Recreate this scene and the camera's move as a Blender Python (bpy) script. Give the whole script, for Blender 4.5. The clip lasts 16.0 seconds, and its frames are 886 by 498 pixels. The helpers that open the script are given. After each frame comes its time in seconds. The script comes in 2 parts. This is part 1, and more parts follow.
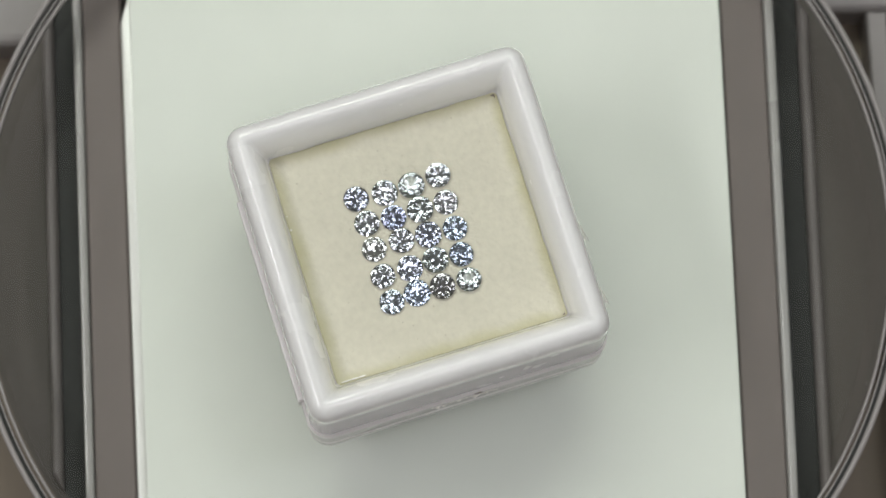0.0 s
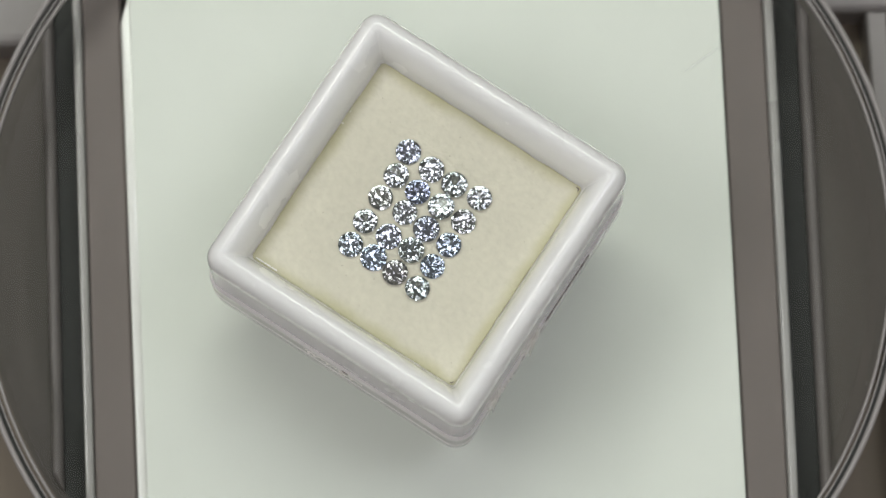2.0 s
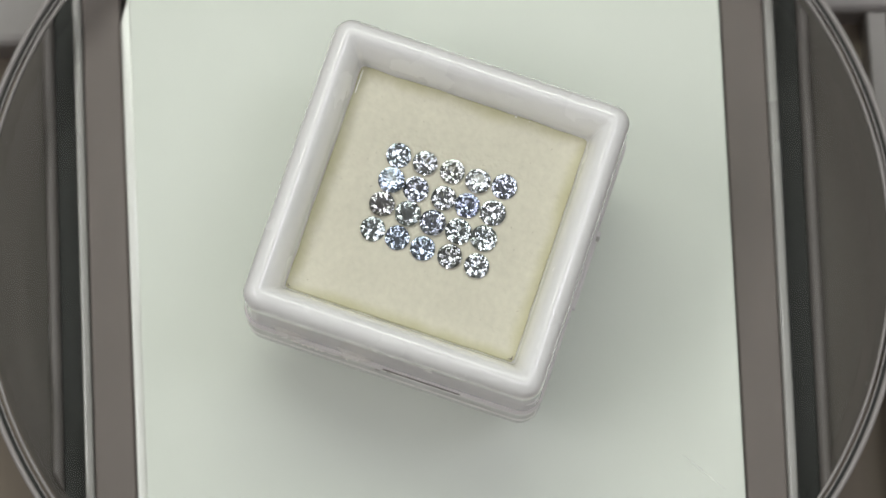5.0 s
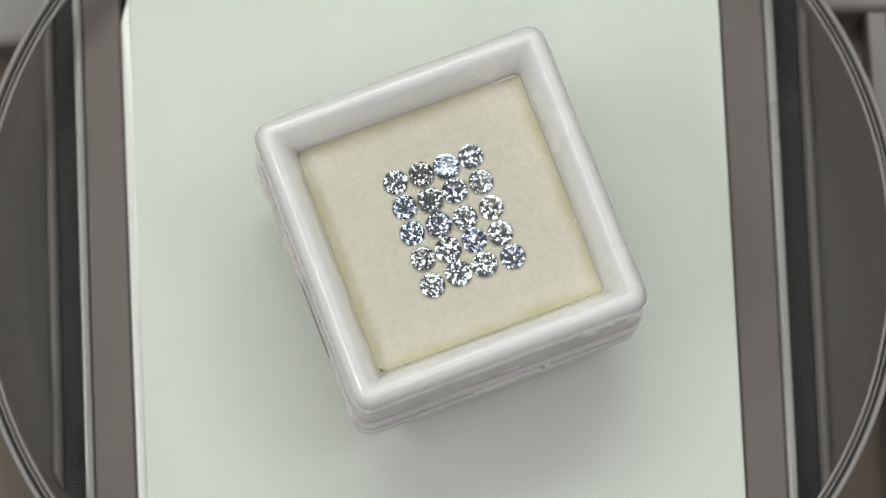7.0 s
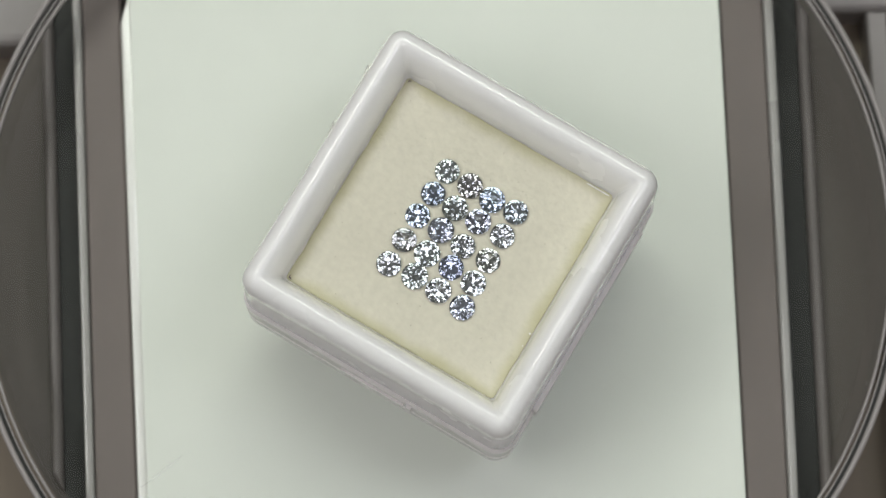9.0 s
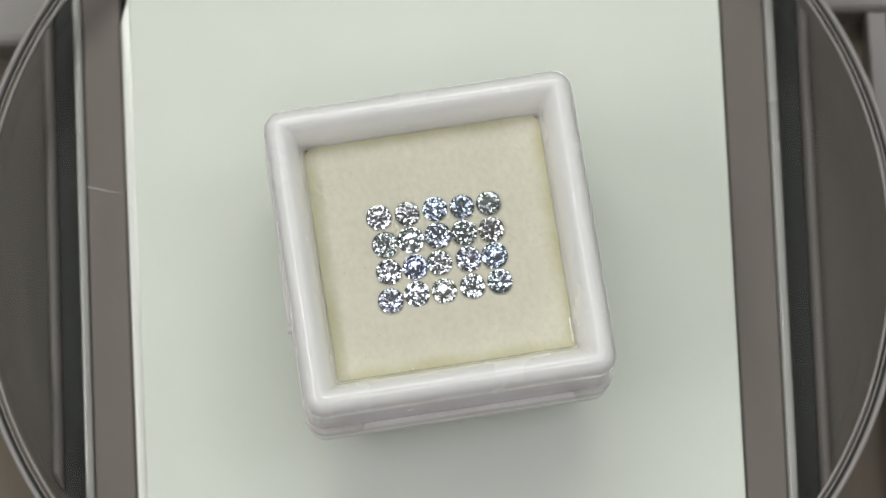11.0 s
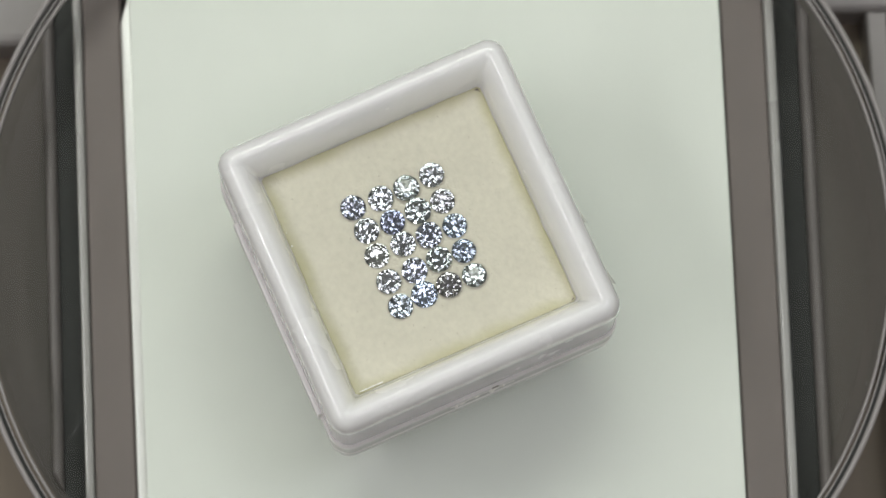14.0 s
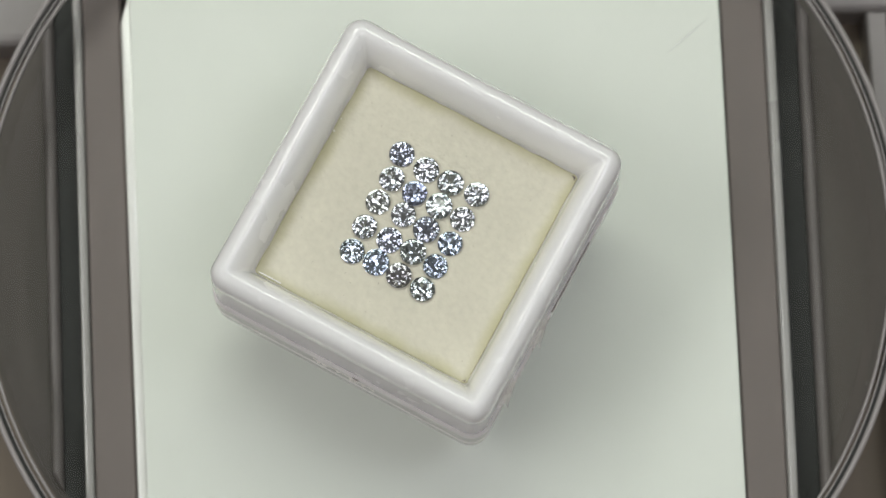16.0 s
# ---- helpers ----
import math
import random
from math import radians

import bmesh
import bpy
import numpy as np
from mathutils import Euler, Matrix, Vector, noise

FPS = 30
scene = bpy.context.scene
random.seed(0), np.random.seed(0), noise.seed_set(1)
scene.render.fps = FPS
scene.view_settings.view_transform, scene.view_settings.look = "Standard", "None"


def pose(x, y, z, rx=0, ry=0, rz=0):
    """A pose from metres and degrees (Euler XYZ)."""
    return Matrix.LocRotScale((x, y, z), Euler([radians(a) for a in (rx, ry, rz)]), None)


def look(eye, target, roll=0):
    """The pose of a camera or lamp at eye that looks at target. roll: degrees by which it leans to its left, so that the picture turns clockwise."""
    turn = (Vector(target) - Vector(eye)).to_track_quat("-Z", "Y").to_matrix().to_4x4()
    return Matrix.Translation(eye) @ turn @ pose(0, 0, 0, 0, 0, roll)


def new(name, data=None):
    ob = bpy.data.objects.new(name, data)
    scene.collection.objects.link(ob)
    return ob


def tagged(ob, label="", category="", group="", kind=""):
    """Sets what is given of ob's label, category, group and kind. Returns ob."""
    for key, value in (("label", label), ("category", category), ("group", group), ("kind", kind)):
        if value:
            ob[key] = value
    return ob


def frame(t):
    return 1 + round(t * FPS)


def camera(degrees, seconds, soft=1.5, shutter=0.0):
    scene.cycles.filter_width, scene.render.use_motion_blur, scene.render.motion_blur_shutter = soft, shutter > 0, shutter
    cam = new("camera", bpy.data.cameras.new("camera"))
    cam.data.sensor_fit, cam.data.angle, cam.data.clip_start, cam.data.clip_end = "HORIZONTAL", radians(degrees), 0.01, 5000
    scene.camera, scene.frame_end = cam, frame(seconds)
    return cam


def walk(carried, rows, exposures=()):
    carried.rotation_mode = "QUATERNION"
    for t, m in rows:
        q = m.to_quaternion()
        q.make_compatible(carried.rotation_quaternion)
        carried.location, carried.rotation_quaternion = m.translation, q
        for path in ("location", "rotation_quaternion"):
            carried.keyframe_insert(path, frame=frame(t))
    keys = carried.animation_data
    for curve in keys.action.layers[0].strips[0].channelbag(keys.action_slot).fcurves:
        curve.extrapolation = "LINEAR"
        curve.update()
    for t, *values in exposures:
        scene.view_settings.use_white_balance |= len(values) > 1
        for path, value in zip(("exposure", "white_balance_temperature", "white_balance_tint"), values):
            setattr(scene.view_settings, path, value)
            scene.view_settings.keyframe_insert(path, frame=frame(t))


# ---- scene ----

MM = 0.001

# ---- camera: held still over the turntable, a long lens ----
cam = camera(14.767, 16.0, soft=1.5)
cam.data.dof.use_dof, cam.data.dof.focus_distance, cam.data.dof.aperture_fstop = True, 0.329, 32.0
EYE = pose(-0.00296, -0.06515, 0.34130, 10.967, -0.680, 0)
walk(cam, [(0, EYE), (16.0, EYE)], exposures=[(0, 0.0), (16.0, 0.0)])

# turn of the clear disc, seconds and degrees
TURNS = [(0, 0), (0.5, -12.68), (1, -25.26), (1.5, -37.95), (2, -50.35), (2.5, -62.4), (3, -74.6),
         (3.5, -87.25), (4, -100.35), (4.6, -115.95), (5.25, -132.7), (5.8, -146.7), (6.5, -164.4), (7, -176.7),
         (7.5, -189.6), (8, -202.55), (8.5, -215.35), (9, -228.0), (9.6, -243.1), (10.25, -259.6), (10.9, -276.0),
         (11.5, -291.16), (12, -303.84), (12.5, -316.4), (13, -328.75), (13.5, -341.03), (14, -353.5),
         (14.5, -366.6), (15, -379.58), (15.5, -392.54), (16, -405.63)]

# ---- light: an unseen room with two ceiling lamps and four added fill lamps ----
world = bpy.data.worlds.new("room_air")
scene.world = world
world.use_nodes = True
world.node_tree.nodes["Background"].inputs[0].default_value = (0.8, 0.85, 0.9, 1)
world.node_tree.nodes["Background"].inputs[1].default_value = 0.05


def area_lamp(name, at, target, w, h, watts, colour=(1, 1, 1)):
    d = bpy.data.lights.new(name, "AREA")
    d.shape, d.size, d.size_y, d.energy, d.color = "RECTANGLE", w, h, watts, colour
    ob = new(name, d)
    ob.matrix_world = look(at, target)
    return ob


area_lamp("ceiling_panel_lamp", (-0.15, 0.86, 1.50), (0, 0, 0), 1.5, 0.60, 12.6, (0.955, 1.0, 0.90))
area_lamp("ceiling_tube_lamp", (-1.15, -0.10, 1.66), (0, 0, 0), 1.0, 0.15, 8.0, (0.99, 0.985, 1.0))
# no such lamps known: added to fill the shade and brighten the stones
area_lamp("added_fill_lamp", (0.74, 0.10, 1.80), (0, 0, 0), 0.45, 0.9, 5.7, (0.90, 0.92, 1.0))
area_lamp("added_fill_lamp", (0.10, -0.62, 1.80), (0, 0, 0), 0.9, 0.45, 4.2, (1.0, 0.955, 0.99))
area_lamp("added_fill_lamp", (-1.50, -0.80, 1.80), (0, 0, 0), 0.6, 0.6, 1.90, (1.0, 0.97, 0.97))
area_lamp("added_fill_lamp", (1.45, 1.10, 1.80), (0, 0, 0), 0.6, 0.6, 1.90, (0.94, 0.96, 1.0))


# ---- materials ----
def mat(name, base, rough=0.5, metal=0.0, vary=0.06, grain=300.0, broad=25.0, bump=0.0, stretch=None, rvary=0.05, **more):
    m = bpy.data.materials.new(name)
    m.use_nodes = True
    nt = m.node_tree
    n, l = nt.nodes, nt.links
    b = n["Principled BSDF"]
    b.inputs["Metallic"].default_value = metal
    for k, v in more.items():
        b.inputs[k.replace("_", " ")].default_value = v
    tc = n.new("ShaderNodeTexCoord")
    src = tc.outputs["Object"]
    if stretch:
        mp = n.new("ShaderNodeMapping")
        mp.inputs["Scale"].default_value = stretch
        l.new(src, mp.inputs["Vector"])
        src = mp.outputs["Vector"]
    fine, wide = n.new("ShaderNodeTexNoise"), n.new("ShaderNodeTexNoise")
    for t, sc, det in ((fine, grain, 4.0), (wide, broad, 3.0)):
        t.inputs["Scale"].default_value, t.inputs["Detail"].default_value = sc, det
        l.new(src, t.inputs["Vector"])
    add = n.new("ShaderNodeMath")
    add.operation = "ADD"
    l.new(fine.outputs["Fac"], add.inputs[0])
    l.new(wide.outputs["Fac"], add.inputs[1])
    mr = n.new("ShaderNodeMapRange")
    mr.inputs["From Min"].default_value, mr.inputs["From Max"].default_value = 0.6, 1.4
    mr.inputs["To Min"].default_value, mr.inputs["To Max"].default_value = 1 - vary, 1 + vary
    l.new(add.outputs[0], mr.inputs["Value"])
    mul = n.new("ShaderNodeVectorMath")
    mul.operation = "SCALE"
    mul.inputs[0].default_value = base
    l.new(mr.outputs["Result"], mul.inputs["Scale"])
    l.new(mul.outputs["Vector"], b.inputs["Base Color"])
    rr = n.new("ShaderNodeMapRange")
    rr.inputs["From Min"].default_value, rr.inputs["From Max"].default_value = 0.3, 0.7
    rr.inputs["To Min"].default_value, rr.inputs["To Max"].default_value = max(0, rough - rvary), min(1, rough + rvary)
    l.new(wide.outputs["Fac"], rr.inputs["Value"])
    l.new(rr.outputs["Result"], b.inputs["Roughness"])
    if bump:
        bp = n.new("ShaderNodeBump")
        bp.inputs["Strength"].default_value, bp.inputs["Distance"].default_value = 0.6, bump
        l.new(fine.outputs["Fac"], bp.inputs["Height"])
        l.new(bp.outputs["Normal"], b.inputs["Normal"])
    return m


def glass(name, colour, ior, rough=0.0):
    m = bpy.data.materials.new(name)
    m.use_nodes = True
    nt = m.node_tree
    nt.nodes.remove(nt.nodes["Principled BSDF"])
    g = nt.nodes.new("ShaderNodeBsdfGlass")
    g.inputs["Color"].default_value = (*colour, 1)
    g.inputs["IOR"].default_value, g.inputs["Roughness"].default_value = ior, rough
    nt.links.new(g.outputs[0], nt.nodes["Material Output"].inputs["Surface"])
    return m


def pane(name, colour, gloss):
    """Thin clear sheet: light goes straight through, a little mirrors off each face."""
    m = bpy.data.materials.new(name)
    m.use_nodes = True
    nt = m.node_tree
    nt.nodes.remove(nt.nodes["Principled BSDF"])
    tr, gl, mx = nt.nodes.new("ShaderNodeBsdfTransparent"), nt.nodes.new("ShaderNodeBsdfGlossy"), nt.nodes.new("ShaderNodeMixShader")
    tr.inputs["Color"].default_value = (*colour, 1)
    gl.inputs["Roughness"].default_value = 0.02
    mx.inputs[0].default_value = gloss
    nt.links.new(tr.outputs[0], mx.inputs[1])
    nt.links.new(gl.outputs[0], mx.inputs[2])
    nt.links.new(mx.outputs[0], nt.nodes["Material Output"].inputs["Surface"])
    return m


def haze(name, colour, amount):
    """A mark that scatters a little light and lets the rest through."""
    m = pane(name, (1, 1, 1), amount)
    n, l = m.node_tree.nodes, m.node_tree.links
    d = n.new("ShaderNodeBsdfDiffuse")
    d.inputs["Color"].default_value = (*colour, 1)
    l.new(d.outputs[0], n["Mix Shader"].inputs[2])
    return m


WHITE = mat("white_glossy_plastic", (0.955, 0.94, 0.955), 0.24, vary=0.02, grain=520, broad=150, bump=0.00010, Coat_Weight=0.9, Coat_Roughness=0.06,
            Subsurface_Weight=0.75, Subsurface_Scale=0.004, Subsurface_Radius=(1, 1, 1))
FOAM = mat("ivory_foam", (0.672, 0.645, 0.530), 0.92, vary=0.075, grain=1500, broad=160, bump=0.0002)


def olive_edge(m, colour, start, end):
    """Blends in a darker olive, unevenly, towards the four edges of the pad."""
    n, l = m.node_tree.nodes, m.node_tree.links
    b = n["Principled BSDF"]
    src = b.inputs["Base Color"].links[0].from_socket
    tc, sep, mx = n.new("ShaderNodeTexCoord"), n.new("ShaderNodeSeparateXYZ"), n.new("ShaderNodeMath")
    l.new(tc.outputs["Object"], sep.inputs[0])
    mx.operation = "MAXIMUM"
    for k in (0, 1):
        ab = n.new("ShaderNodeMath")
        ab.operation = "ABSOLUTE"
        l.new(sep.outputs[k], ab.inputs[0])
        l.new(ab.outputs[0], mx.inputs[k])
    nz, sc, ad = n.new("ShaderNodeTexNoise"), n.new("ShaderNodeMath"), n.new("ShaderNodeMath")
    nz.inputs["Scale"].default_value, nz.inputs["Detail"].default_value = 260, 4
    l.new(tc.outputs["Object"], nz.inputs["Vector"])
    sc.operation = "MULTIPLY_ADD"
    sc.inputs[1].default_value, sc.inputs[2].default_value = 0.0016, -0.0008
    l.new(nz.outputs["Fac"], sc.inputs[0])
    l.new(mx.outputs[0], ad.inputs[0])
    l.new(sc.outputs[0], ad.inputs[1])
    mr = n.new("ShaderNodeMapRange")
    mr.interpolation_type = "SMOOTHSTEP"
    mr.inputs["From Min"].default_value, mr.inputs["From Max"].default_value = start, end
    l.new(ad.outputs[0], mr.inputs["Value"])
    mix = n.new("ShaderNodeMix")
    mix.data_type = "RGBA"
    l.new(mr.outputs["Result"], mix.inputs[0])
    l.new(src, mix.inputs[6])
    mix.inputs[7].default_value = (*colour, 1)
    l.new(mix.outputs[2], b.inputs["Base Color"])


olive_edge(FOAM, (0.54, 0.515, 0.33), 0.0102, 0.0119)
CLEAR = mat("clouded_clear_plastic", (0.92, 0.885, 0.885), 0.20, vary=0.03, grain=700, broad=150, IOR=1.49,
            Subsurface_Weight=0.3, Subsurface_Scale=0.002, Subsurface_Radius=(1, 1, 1))
TAPE = mat("torn_tape", (0.93, 0.90, 0.86), 0.25, vary=0.08, grain=1500, broad=300)
SHARD = haze("clear_film", (0.90, 0.87, 0.80), 0.28)
# for dirt marks, the crack, and shade painted into two pad corners
DIRT_SHADE = mat("dark_dirt_and_shade", (0.19, 0.16, 0.14), 0.8, vary=0.2, grain=3000)
DISC = pane("clear_acrylic", (0.993, 0.999, 0.995), 0.025)
RINGM = mat("smoky_grey_ring", (0.30, 0.28, 0.272), 0.22, vary=0.08, grain=300, broad=40)
PANEL = mat("frosted_white_glass", (0.824, 0.848, 0.784), 0.35, vary=0.02, grain=260, broad=30, rvary=0.015)
# near-white, so the glass edge looks lit; bead and glue share it
EDGE = mat("glossy_white", Coat_Weight=1.0, Coat_Roughness=0.18, Coat_IOR=1.9, base=(0.95, 0.94, 0.90), rough=0.3, vary=0.03)
STEEL = mat("brushed_grey_metal", (0.188, 0.159, 0.147), 0.55, metal=0.0, Specular_IOR_Level=0.3, vary=0.10, grain=900, broad=90, bump=0.00001, stretch=(1, 0.12, 1))
DARK = mat("dark_groove_paint", Specular_IOR_Level=0.2, base=(0.026, 0.027, 0.025), rough=0.5, vary=0.12, grain=220, broad=60, stretch=(1, 0.15, 1))
GREY = mat("dark_grey_plate", Specular_IOR_Level=0.3, base=(0.080, 0.069, 0.060), rough=0.5, vary=0.26, grain=200, broad=34, stretch=(1, 0.10, 1))
LIP = mat("pale_lip", (0.40, 0.385, 0.37), 0.28, metal=0.2, vary=0.06)
RIDGE = mat("grey_ridge", (0.150, 0.134, 0.127), 0.55, metal=0.0, vary=0.08)
BROWN = mat("dark_brown_wood", (0.165, 0.132, 0.097), 0.55, vary=0.25, grain=220, broad=18, bump=0.0001, stretch=(1, 0.15, 1))
FRAME = mat("grey_painted_frame", (0.27, 0.25, 0.245), 0.42, vary=0.06, grain=500, broad=60)
WALL = mat("pale_wall_paint", (0.62, 0.61, 0.58), 0.85, vary=0.04, grain=30, broad=2)
CEIL = mat("ceiling_paint", (0.70, 0.70, 0.69), 0.9, vary=0.03, grain=30, broad=2)
SCRATCH = haze("scratch_haze", (0.85, 0.85, 0.83), 0.11)
FLOORM = mat("grey_floor", (0.22, 0.20, 0.18), 0.5, vary=0.12, grain=25, broad=3)


# ---- building helpers ----
def finish(bm, name, material, smooth=False):
    bmesh.ops.recalc_face_normals(bm, faces=bm.faces)
    me = bpy.data.meshes.new(name)
    bm.to_mesh(me)
    bm.free()
    me.materials.append(material)
    if smooth:
        for p in me.polygons:
            p.use_smooth = True
    return me


def part(name, bm, material, parent, label="", smooth=False):
    ob = new(name, finish(bm, name, material, smooth))
    ob.parent = parent
    return tagged(ob, label)


def thing(name, bm, material, label, category, group="", kind="", smooth=False):
    return tagged(new(name, finish(bm, name, material, smooth)), label, category, group, kind)


def prism(outline, z0, z1, bevel=0.0):
    bm = bmesh.new()
    lo = [bm.verts.new((x, y, z0)) for x, y in outline]
    hi = [bm.verts.new((x, y, z1)) for x, y in outline]
    bm.faces.new(lo[::-1])
    top = bm.faces.new(hi)
    n = len(lo)
    for i in range(n):
        bm.faces.new((lo[i], lo[(i + 1) % n], hi[(i + 1) % n], hi[i]))
    if bevel:
        bmesh.ops.bevel(bm, geom=list(top.edges), offset=bevel, segments=3, affect="EDGES", profile=0.5)
    return bm


def box(x0, x1, y0, y1, z0, z1, bevel=0.0):
    return prism([(x0, y0), (x1, y0), (x1, y1), (x0, y1)], z0, z1, bevel)


def rounded_square(h, r, n=8):
    pts = []
    for k, (sx, sy) in enumerate(((1, 1), (-1, 1), (-1, -1), (1, -1))):
        for i in range(n + 1):
            a = math.pi / 2 * (k + i / n)
            pts.append((sx * (h - r) + r * math.cos(a), sy * (h - r) + r * math.sin(a)))
    return pts


def square_sweep(profile, half, radius, least=0.0003, closed=True, cap=False):
    """A profile of (inset, height) points swept round a rounded square."""
    bm = bmesh.new()
    rings = [[bm.verts.new((x, y, z)) for x, y in rounded_square(half - o, max(radius - o, least))] for o, z in profile]
    n = len(rings[0])
    m = len(rings)
    for j in range(m if closed else m - 1):
        a, b = rings[j], rings[(j + 1) % m]
        for i in range(n):
            bm.faces.new((a[i], a[(i + 1) % n], b[(i + 1) % n], b[i]))
    if cap:
        bm.faces.new(rings[0][::-1])
        bm.faces.new(rings[-1])
    return bm


def lathe(profile, n=128, close=True):
    bm = bmesh.new()
    rings = []
    for r, z in profile:
        if r == 0:
            rings.append([bm.verts.new((0, 0, z))] * n)
        else:
            rings.append([bm.verts.new((r * math.cos(2 * math.pi * i / n), r * math.sin(2 * math.pi * i / n), z)) for i in range(n)])
    pairs = list(zip(rings, rings[1:])) + ([(rings[-1], rings[0])] if close else [])
    for a, b in pairs:
        for i in range(n):
            f = list(dict.fromkeys((a[i], a[(i + 1) % n], b[(i + 1) % n], b[i])))
            if len(f) > 2:
                bm.faces.new(f)
    return bm


# ---- the room that closes the place ----
def room():
    for name, b, m, label in (
            ("floor", (-2.2, 2.2, -2.2, 2.2, -0.9, -0.8), FLOORM, "plain grey floor"),
            ("ceiling", (-2.2, 2.2, -2.2, 2.2, 1.9, 2.0), CEIL, "plain white ceiling"),
            ("wall_north", (-2.2, 2.2, 2.1, 2.2, -0.8, 1.9), WALL, "plain pale painted wall"),
            ("wall_south", (-2.2, 2.2, -2.2, -2.1, -0.8, 1.9), WALL, "plain pale painted wall"),
            ("wall_east", (2.1, 2.2, -2.1, 2.1, -0.8, 1.9), WALL, "plain pale painted wall"),
            ("wall_west", (-2.2, -2.1, -2.1, 2.1, -0.8, 1.9), WALL, "plain pale painted wall")):
        thing(name, box(*b), m, label, name.split("_")[0], kind="structure")


room()


def table():
    t = tagged(new("table"), "dark brown wooden table under the turntable stand", "table")
    t.location = (0, 0, -0.8)
    part("tabletop", box(-0.45, 0.45, -0.35, 0.35, 0.74, 0.765, 0.003), BROWN, t)
    for sx in (-1, 1):
        for sy in (-1, 1):
            x, y = sx * 0.40, sy * 0.30
            part("leg", box(x - 0.025, x + 0.025, y - 0.025, y + 0.025, 0.0, 0.74), BROWN, t)


table()

# ---- the grey tray frame below the turntable ----
LEAN = 2.6


def tray_frame():
    f = tagged(new("tray_frame"), "grey painted metal frame lying on the brown table", "frame")
    f.matrix_world = pose(0, 0, -0.035, 0, 0, LEAN)
    part("back_bar", box(-0.12, 0.12, 0.0294, 0.0480, 0, 0.0150, 0.0012), FRAME, f)
    part("front_bar", box(-0.12, 0.12, -0.0740, -0.0560, 0, 0.0150, 0.0018), FRAME, f)
    for sx, inner in ((-1, 0.0600), (1, 0.0490)):
        a, b = sorted((sx * inner, sx * (inner + 0.0022)))
        part("side_bar", box(a, b, -0.0558, 0.0292, 0, 0.0149, 0.0003), FRAME, f)
    part("base_sheet", box(-0.118, 0.118, -0.0738, 0.0478, 0.0, 0.0095), BROWN, f, "dark brown bottom sheet")


tray_frame()


# ---- the fixed base under the clear disc ----
HUB = (0.00055, 0.00310)
RIM = (0.00042, 0.00140)


def strip_outline(lo, hi, radius):
    """A long strip between two slightly leaning edges (x at y = 0, lean in degrees), ended on the drum's circle."""
    out = []
    for (x, a), s in ((lo, -1), (lo, 1), (hi, 1), (hi, -1)):
        y = s * math.sqrt(radius * radius - (x - HUB[0]) ** 2) + HUB[1]
        out.append((x - y * math.tan(radians(a)), y))
    return out


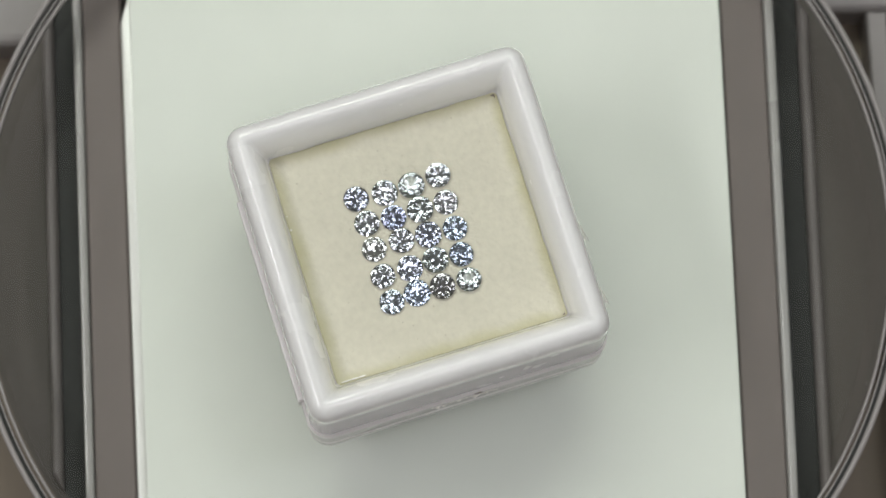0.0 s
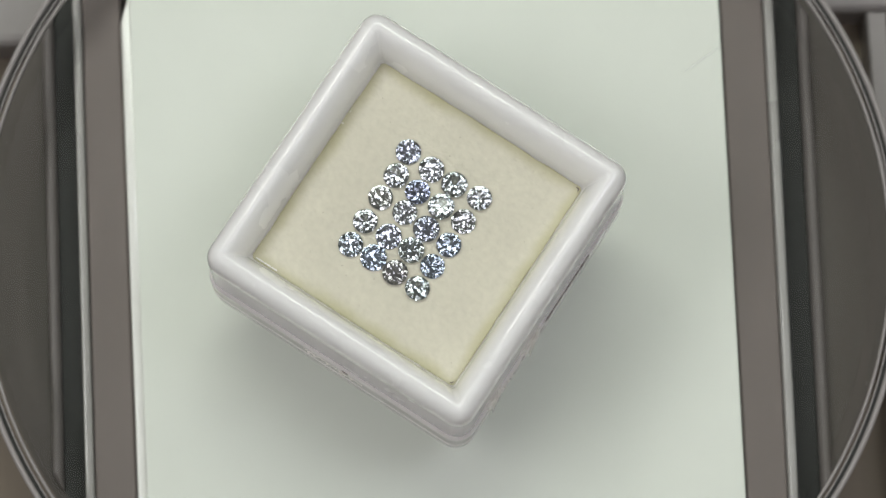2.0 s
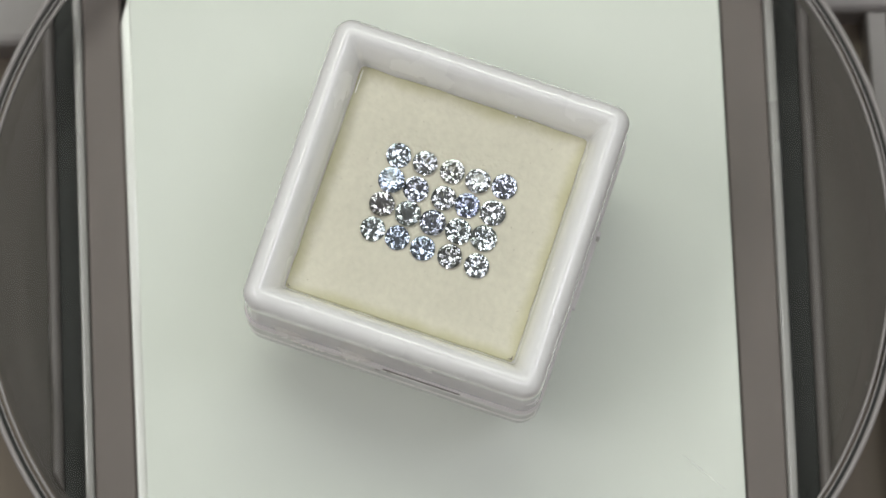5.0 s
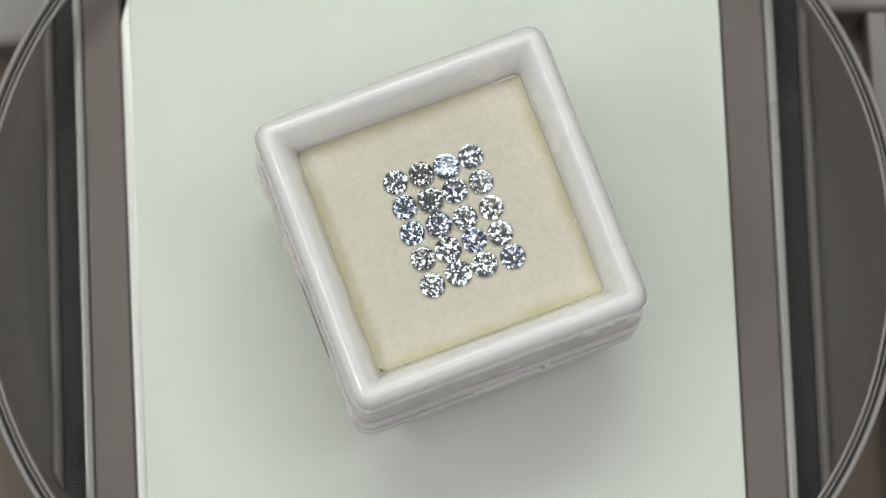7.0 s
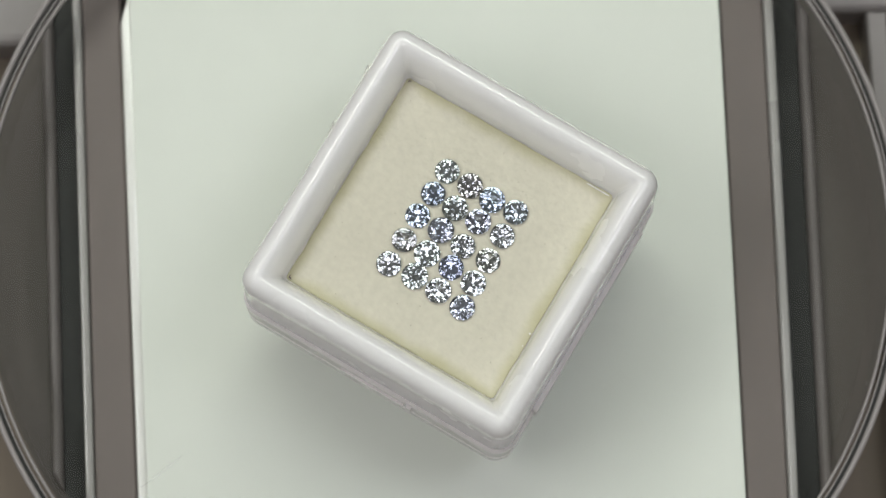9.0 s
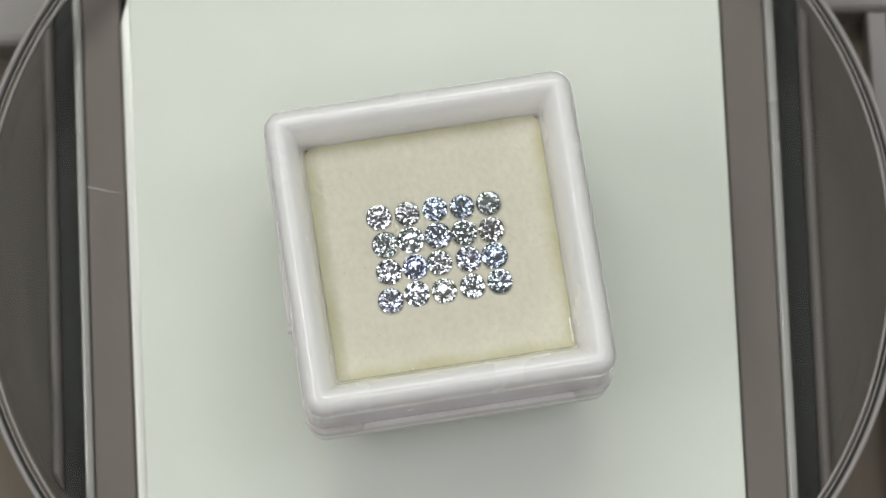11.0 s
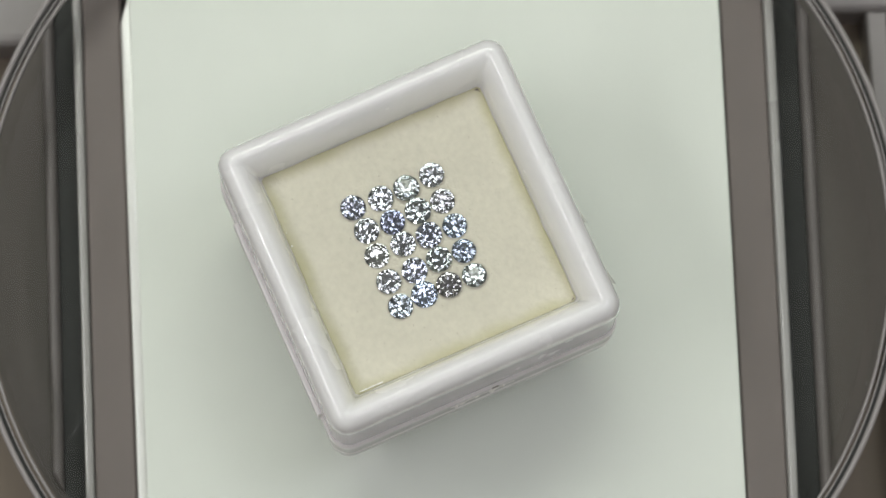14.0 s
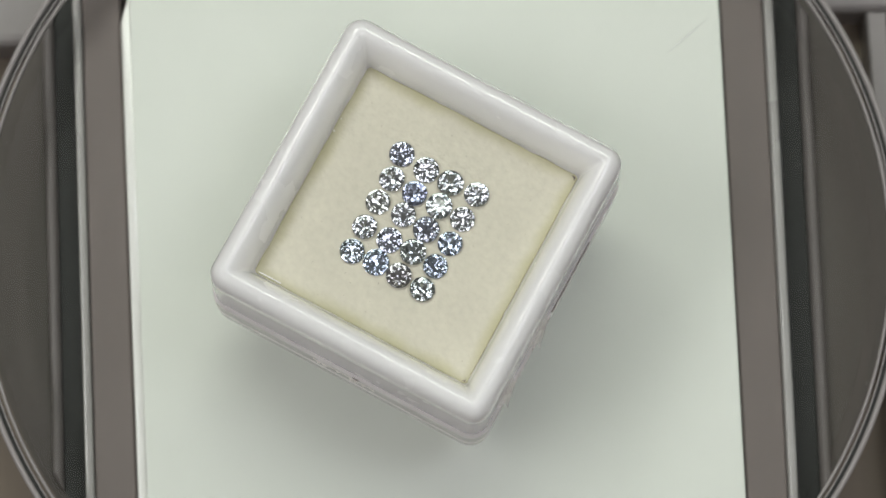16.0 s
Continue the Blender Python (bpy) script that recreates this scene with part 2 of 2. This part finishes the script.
def display_turntable():
    b = tagged(new("display_turntable"), "dark grey metal turntable with white glass inlay", "turntable")
    b.location = (0, 0, -0.020)
    R = 0.0470
    mid = Matrix.Translation((RIM[0], RIM[1], 0))

    def ring(name, prof, m, label, smooth=True):
        bm = lathe(prof, 192)
        bm.transform(mid)
        part(name, bm, m, b, label, smooth)

    drum = lathe([(0, -0.0055), (0.0430, -0.0055), (0.0472, 0.0100), (0.0472, 0.0112), (0, 0.0112)], 160, False)
    drum.transform(Matrix.Translation((HUB[0], HUB[1], 0)))
    part("base_drum", drum, GREY, b)
    # the raised rim: a clear wall, a grey outer bead, a solid black ring in place of an open gap, two fine inner beads
    ring("rim_wall", [(0.0462, 0.0114), (0.0464, 0.0114), (0.0472, 0.0188), (0.0472, 0.0192), (0.0461, 0.0192)], DISC, "clear acrylic rim wall", False)
    ring("rim_black_ring", [(0.04691, 0.01925), (0.04724, 0.01925), (0.04724, 0.0196), (0.04691, 0.0196)], DARK, "flat black ring inside the rim", False)

    def bead(r0, r1, z, high):
        c, w = (r0 + r1) / 2, (r1 - r0) / 2
        top = [(c + w * math.cos(math.pi * i / 8), z + high * math.sin(math.pi * i / 8)) for i in range(9)]
        return [(r0, z - 0.0006), (r1, z - 0.0006)] + top

    ring("outer_bead", bead(0.04725, 0.04786, 0.0196, 0.00034), RINGM, "smooth grey rounded outer rim")
    ring("middle_bead", bead(0.04672, 0.04690, 0.0197, 0.00012), RINGM, "fine grey line on the rim")
    ring("inner_bead", bead(0.04612, 0.04646, 0.0197, 0.00020), RINGM, "narrow grey inner rim")
    part("glass_inlay", prism(strip_outline((-0.03022, 3.05), (0.0312, 2.17), R), 0.0114, 0.0140, 0.0001), PANEL, b, "frosted greenish white glass panel")
    # light caught on the left glass edge, painted as a white strip
    slope = math.tan(radians(3.05))
    edge = [(-0.0312 + 0.034 * slope, -0.034), (-0.03024 + 0.034 * slope, -0.034), (-0.03024 - 0.0295 * slope, 0.0295), (-0.0312 - 0.0262 * slope, 0.0262)]
    part("edge_highlight", prism(edge, 0.0114, 0.0142, 0.00034), EDGE, b, "polished glass edge with its highlight painted white", True)
    for s in (-1, 1):
        def band(name, near, far, a_near, a_far, z1, m, label="", bev=0.0):
            p, q = (near, a_near), (far, a_far)
            lo, hi = (q, p) if s < 0 else (p, q)
            part(name, prism(strip_outline(lo, hi, R), 0.0112, z1, bev), m, b, label)
        if s < 0:
            band("side_rail", -0.0313, -0.0354, 3.0, 2.75, 0.0134, STEEL, "brushed grey metal rail", 0.0003)
            band("rail_lip", -0.0355, -0.0364, 2.75, 2.72, 0.0137, LIP, "pale narrow lip", 0.0003)
            band("groove", -0.0365, -0.0386, 2.7, 2.6, 0.0115, DARK, "near-black groove")
            band("ridge", -0.0387, -0.0398, 2.6, 2.6, 0.0125, RIDGE, "soft grey ridge", 0.0005)
        else:
            band("side_rail", 0.03135, 0.03575, 2.17, 1.9, 0.0134, STEEL, "brushed grey metal rail", 0.0003)
            band("rail_lip", 0.0358, 0.0368, 1.9, 1.85, 0.0137, LIP, "pale narrow lip", 0.0003)
            band("groove", 0.0369, 0.0393, 1.85, 1.8, 0.0115, DARK, "near-black groove")
            band("ridge", 0.0394, 0.0405, 1.8, 1.8, 0.0125, RIDGE, "soft grey ridge", 0.0005)
    part("spindle", lathe([(0, 0.0140), (0.004, 0.0140), (0.004, 0.0194), (0, 0.0194)], 32, False), CLEAR, b, "short clear spindle")


display_turntable()


# ---- the clear disc ----
def acrylic_plate():
    r, t = 0.0445, 0.0018
    TOP = 0.0012
    d = tagged(new("acrylic_plate"), "clear round acrylic turning plate with faint scratches", "turning plate")
    part("clear_sheet", lathe([(0, TOP - t), (r, TOP - t), (r, TOP), (0, TOP)], 256, False), DISC, d)
    # fine pale scratches on its face
    for q, a, turn, length, wide in ((0.0349, 87, -4, 0.0064, 0.00016), (0.0385, 60, 10, 0.003, 0.00004), (0.040, 200, 30, 0.004, 0.00004), (0.0395, 318, 75, 0.0035, 0.00006)):
        m = pose(0, 0, 0, 0, 0, a) @ pose(q, 0, TOP, 0, 0, turn)
        bm = prism([(-length / 2, -wide), (-length * 0.1, -wide * 0.6), (length / 2, wide * 1.5), (-length * 0.05, wide)], -0.00001, 0.00001)
        bm.transform(m)
        part("scratch", bm, SCRATCH, d, "fine pale scratch")
    return d


# ---- the gem box ----
BOX = pose(-0.00160, -0.00075, 0, 0, 0, 17.4)
HALF = 0.01519


def gem_box():
    g = tagged(new("gem_box"), "open square white plastic gem box with rounded rim", "gem box")
    prof = [(0.0, 9.3), (0.0, 16.8)]
    for i in range(1, 11):
        a = math.pi / 2 * i / 10
        prof.append((1.5 - 1.5 * math.cos(a), 16.9 + 2.0 * math.sin(a)))
    for i in range(1, 9):
        u = i / 8
        prof.append((1.5 + 1.70 * u, 18.9 - 3.1 * u ** 2.1))
    prof += [(3.28, 15.25), (3.42, 14.90), (3.56, 14.62), (3.9, 14.38), (3.9, 9.3)]
    part("rim_frame", square_sweep([(o * MM, z * MM) for o, z in prof], HALF, 0.0019, 0.0004), WHITE, g, "glossy white rounded rim", True)
    low = [(0.15, 1.4), (-0.08, 1.7), (-0.16, 4.2), (-0.02, 4.4), (-0.02, 4.8), (-0.20, 5.0), (-0.24, 8.2), (-0.12, 8.65), (0.45, 8.75), (0.50, 9.3), (2.2, 9.3), (2.2, 2.2), (2.2, 1.2), (0.6, 1.2)]
    part("lower_tray", square_sweep([(o * MM, z * MM) for o, z in low], HALF, 0.0019, 0.0004), CLEAR, g, "clouded clear plastic lower tray", True)
    part("tray_floor", prism(rounded_square(HALF - 0.0022, 0.0004), 0.0012, 0.0022), CLEAR, g)
    # torn tape on two sides, and the small catch slot
    random.seed(4)

    def tape(side, y0, y1, z0, z1, rag, label):
        bm = bmesh.new()
        n = 22
        cols = []
        for i in range(n + 1):
            y = y0 + (y1 - y0) * i / n
            lo, hi = z0 + random.uniform(0, rag), z1 - random.uniform(0, rag)
            out = 0.00028 + random.random() ** 3 * 0.00025
            cols.append([bm.verts.new((HALF + 0.00003, y, lo)), bm.verts.new((HALF + out, y, (lo + hi) / 2)),
                         bm.verts.new((HALF + 0.00003, y, hi)), bm.verts.new((HALF + 0.00002, y, (lo + hi) / 2))])
        for a, c in zip(cols, cols[1:]):
            for k in range(4):
                bm.faces.new((a[k], a[(k + 1) % 4], c[(k + 1) % 4], c[k]))
        bm.faces.new(cols[0]), bm.faces.new(cols[-1][::-1])
        bm.transform(pose(0, 0, 0, 0, 0, side))
        part("tape_remnant", bm, TAPE, g, label)

    bm = box(-0.0112, 0.0098, HALF - 0.0002, HALF + 0.00050, 0.0068, 0.0092, 0.0002)
    bm.transform(pose(0, 0, 0, 0, 0, 90))
    part("side_strip", bm, CLEAR, g, "clear plastic strip stuck on one side")
    tape(0, -0.0100, -0.0040, 0.0068, 0.0086, 0.0010, "ragged strip of torn clear tape")
    tape(-90, -0.0033, 0.0036, 0.0064, 0.0080, 0.0008, "ragged strip of torn clear tape")
    for y, z, length, width in ((-0.0104, 0.0120, 0.0010, 0.0014), (-0.0094, 0.0112, 0.0008, 0.0011), (-0.0036, 0.0118, 0.0010, 0.0016), (-0.0022, 0.0108, 0.0006, 0.0010)):
        bm = prism([(HALF + 0.00002, y - width), (HALF + length * 0.6, y - width * 0.5), (HALF + length, y - width * 0.7), (HALF + length * 0.7, y + width * 0.4),
                    (HALF + 0.00002, y + width)], z, z + 0.00006)
        part("film_shard", bm, SHARD, g, "thin torn shard of clear film")
    for y, z in ((-0.0048, 0.0074), (0.0000, 0.0076), (-0.0012, 0.0070)):
        part("dirt_mark", box(HALF + 0.00010, HALF + 0.00027, y, y + 0.0005, z, z + 0.0003), DIRT_SHADE, g, "small dark dirt mark")
    bm = box(HALF - 0.0001, HALF + 0.00026, -0.0004, 0.0076, 0.0085, 0.00856)
    part("crack", bm, DIRT_SHADE, g, "thin dark crack along the seam")
    bm = box(-0.0039, 0.0033, HALF - 0.0008, HALF + 0.00045, 0.0056, 0.0066, 0.0001)
    part("catch_slot", bm, CLEAR, g, "narrow clear catch bar")
    bm = box(-0.0048, -0.0042, HALF - 0.0008, HALF + 0.00055, 0.0052, 0.0078, 0.0001)
    part("catch_tab", bm, CLEAR, g, "clear end of the catch")
    bm = box(0.0012, 0.0019, -HALF - 0.00028, -HALF + 0.0002, 0.0079, 0.0083)
    part("dirt_mark", bm, DIRT_SHADE, g, "small dark dirt mark")
    for y, size in ((0.0043, 0.00011), (0.0057, 0.00007)):
        bm = bmesh.new()
        bmesh.ops.create_icosphere(bm, subdivisions=2, radius=size, matrix=pose(-0.0115, y, 0.0150))
        part("bead", bm, EDGE, g, "tiny bright speck", True)
    bm = bmesh.new()
    for i in range(9):
        bmesh.ops.create_icosphere(bm, subdivisions=2, radius=0.00007 + 0.00005 * math.sin(i * 2.1) ** 2,
                                   matrix=pose(-0.0111 + 0.00026 * i, -0.01145, 0.01478, 0, 0, 2) @ Matrix.Diagonal((2.6, 0.8, 0.7, 1)))
    part("glue_line", bm, EDGE, g, "short shiny line of dried glue", True)
    # dark wedges laid on the pad, standing for the shade in its corner gaps
    for sy, size in ((1, 0.00042), (-1, 0.00030)):
        c = 0.01148
        tri = [(c, sy * c), (c - size, sy * c), (c - size * 0.3, sy * (c - size * 0.4)), (c, sy * (c - size))]
        part("corner_shade", prism(tri[::sy], 0.0146, 0.01482), DIRT_SHADE, g, "small dark wedge painted for the shade of a corner gap")
    return g


# ---- stones: place of each on the foam, its tint ----
STONES = [(-7.55, 3.06), (-4.77, 3.67), (-2.18, 4.43), (0.41, 5.47),
          (-6.49, 0.65), (-3.90, 1.22), (-1.32, 2.04), (1.19, 2.78),
          (-5.78, -1.92), (-3.12, -1.05), (-0.52, -0.49), (2.09, 0.20),
          (-4.91, -4.58), (-2.28, -3.79), (0.18, -2.97), (2.70, -2.39),
          (-4.03, -7.13), (-1.60, -6.24), (0.87, -5.57), (3.43, -4.88)]
TINTS = "VNGNNDGKYNVBNLGBPBRG"
TINT = {"V": ((0.870, 0.890, 0.935), "pale violet-blue"), "N": ((0.910, 0.927, 0.945), "near-colourless"), "G": ((0.894, 0.920, 0.930), "faintly greenish clear"),
        "D": ((0.818, 0.843, 0.910), "deeper violet-blue"), "K": ((0.860, 0.872, 0.884), "greyish clear"), "Y": ((0.916, 0.929, 0.927), "faintly yellowish clear"),
        "B": ((0.843, 0.880, 0.930), "light blue"), "L": ((0.876, 0.894, 0.937), "lavender-blue"), "P": ((0.879, 0.910, 0.939), "very pale blue"),
        "R": ((0.878, 0.882, 0.892), "faintly brownish clear")}
FOAM_Z = 0.0146
SINK = 0.00088


def foam_insert():
    """The foam block, its face pressed in under each stone and rolled down at the edges."""
    inv = BOX.inverted()
    pits = [inv @ Vector((x * MM, y * MM, 0)) for x, y in STONES]
    h, n = 0.01170, 110
    bm = bmesh.new()
    grid = []
    for j in range(n + 1):
        row = []
        for i in range(n + 1):
            x, y = -h + 2 * h * i / n, -h + 2 * h * j / n
            e = min(h - abs(x), h - abs(y))
            z = FOAM_Z + 0.00016 * math.exp(-e / 0.0008) * (1 + 1.4 * noise.noise(Vector((x, y, 7)) * 420)) + 0.00006 * noise.noise(Vector((x, y, 0)) * 500)
            z += 0.00012 * noise.noise(Vector((x, y, 3)) * 130)
            for p in pits:
                r = math.hypot(x - p.x, y - p.y)
                if r < 0.00125:
                    z -= 0.00105 * (1 - r / 0.00125)
            row.append(bm.verts.new((x, y, z)))
        grid.append(row)
    for j in range(n):
        for i in range(n):
            bm.faces.new((grid[j][i], grid[j][i + 1], grid[j + 1][i + 1], grid[j + 1][i]))
    rim = grid[0][:-1] + [r[-1] for r in grid[:-1]] + grid[-1][:0:-1] + [r[0] for r in grid[:0:-1]]
    low = [bm.verts.new((v.co.x, v.co.y, 0.0022)) for v in rim]
    for i in range(len(rim)):
        k = (i + 1) % len(rim)
        bm.faces.new((rim[i], low[i], low[k], rim[k]))
    bm.faces.new(low)
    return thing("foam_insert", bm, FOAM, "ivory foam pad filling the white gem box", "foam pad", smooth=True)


def brilliant(radius, table=0.56, crown_h=0.33, pavilion=0.86, low_r=0.24):
    """A round brilliant cut: table, stars, kites, girdle halves, girdle, pavilion."""
    bm = bmesh.new()

    def ring(n, r, z, off):
        return [bm.verts.new((r * math.cos(2 * math.pi * (i + off) / n), r * math.sin(2 * math.pi * (i + off) / n), z)) for i in range(n)]

    R = radius
    g = 0.015 * R
    crown, pav = crown_h * R, pavilion * R
    tab = ring(8, table * R, g + crown, 0.0)
    mid = ring(8, (0.55 + 0.4 * table) * R, g + crown * 0.56, 0.5)
    top = ring(16, R, g, 0.0)
    bot = ring(16, R, -g, 0.0)
    low = ring(8, low_r * R, -g - pav * (1 - 0.924 * low_r), 0.5)
    tip = bm.verts.new((0, 0, -g - pav))
    bm.faces.new(tab)
    for i in range(8):
        j = (i + 1) % 8
        p = (i - 1) % 8
        bm.faces.new((tab[i], mid[i], tab[j]))
        bm.faces.new((mid[p], top[2 * i], mid[i], tab[i]))
        bm.faces.new((mid[i], top[2 * i], top[2 * i + 1]))
        bm.faces.new((mid[i], top[2 * i + 1], top[(2 * i + 2) % 16]))
        bm.faces.new((bot[2 * i], low[i], bot[2 * i + 1]))
        bm.faces.new((bot[2 * i + 1], low[i], bot[(2 * i + 2) % 16]))
        bm.faces.new((low[p], low[i], bot[2 * i]))
        bm.faces.new((low[p], tip, low[i]))
    for i in range(16):
        j = (i + 1) % 16
        bm.faces.new((top[i], bot[i], bot[j], top[j]))
    return bm, g + pav


def gemstones():
    random.seed(11)
    kinds = {k: glass("stone_" + v[1].replace(" ", "_"), v[0], 1.77) for k, v in TINT.items()}
    made = []
    for (x, y), k in zip(STONES, TINTS):
        bm, depth = brilliant(random.uniform(1.22, 1.32) * MM, random.uniform(0.50, 0.58), random.uniform(0.30, 0.36), random.uniform(0.82, 0.92), random.uniform(0.30, 0.42))
        ob = thing("gemstone", bm, kinds[k], TINT[k][1] + " round brilliant-cut stone resting on foam", "gemstone", "gemstones in rows on the foam")
        made.append((ob, pose(x * MM, y * MM, FOAM_Z - SINK + depth, random.uniform(-5, 5), random.uniform(-5, 5), random.uniform(0, 360))))
    return made


def dust():
    """Specks of lint and dust on the foam."""
    random.seed(7)
    bm = bmesh.new()
    for _ in range(46):
        x, y = random.uniform(-0.0108, 0.0108), random.uniform(-0.0108, 0.0108)
        s = random.uniform(0.00002, 0.00005)
        m = pose(x, y, FOAM_Z + 0.00002, 0, 0, random.uniform(0, 360)) @ Matrix.Diagonal((random.uniform(1, 3.5), 1, 0.6, 1))
        bmesh.ops.create_icosphere(bm, subdivisions=1, radius=s, matrix=m)
    return thing("dust_specks", bm, mat("grey_lint", (0.50, 0.46, 0.36), 0.9, vary=0.3, grain=3000), "tiny grey dust specks on the foam", "dust", kind="stuff")


disc = acrylic_plate()
gem_case = gem_box()
foam = foam_insert()
specks = dust()
stones = gemstones()


AXIS = (0.0, 0.0)


def motions():
    carried = [(disc, pose(0, 0, 0)), (gem_case, BOX), (foam, BOX), (specks, BOX)] + stones
    for ob, base in carried:
        walk(ob, [(t, pose(*AXIS, 0, 0, 0, a) @ pose(-AXIS[0], -AXIS[1], 0) @ base) for t, a in TURNS])


motions()
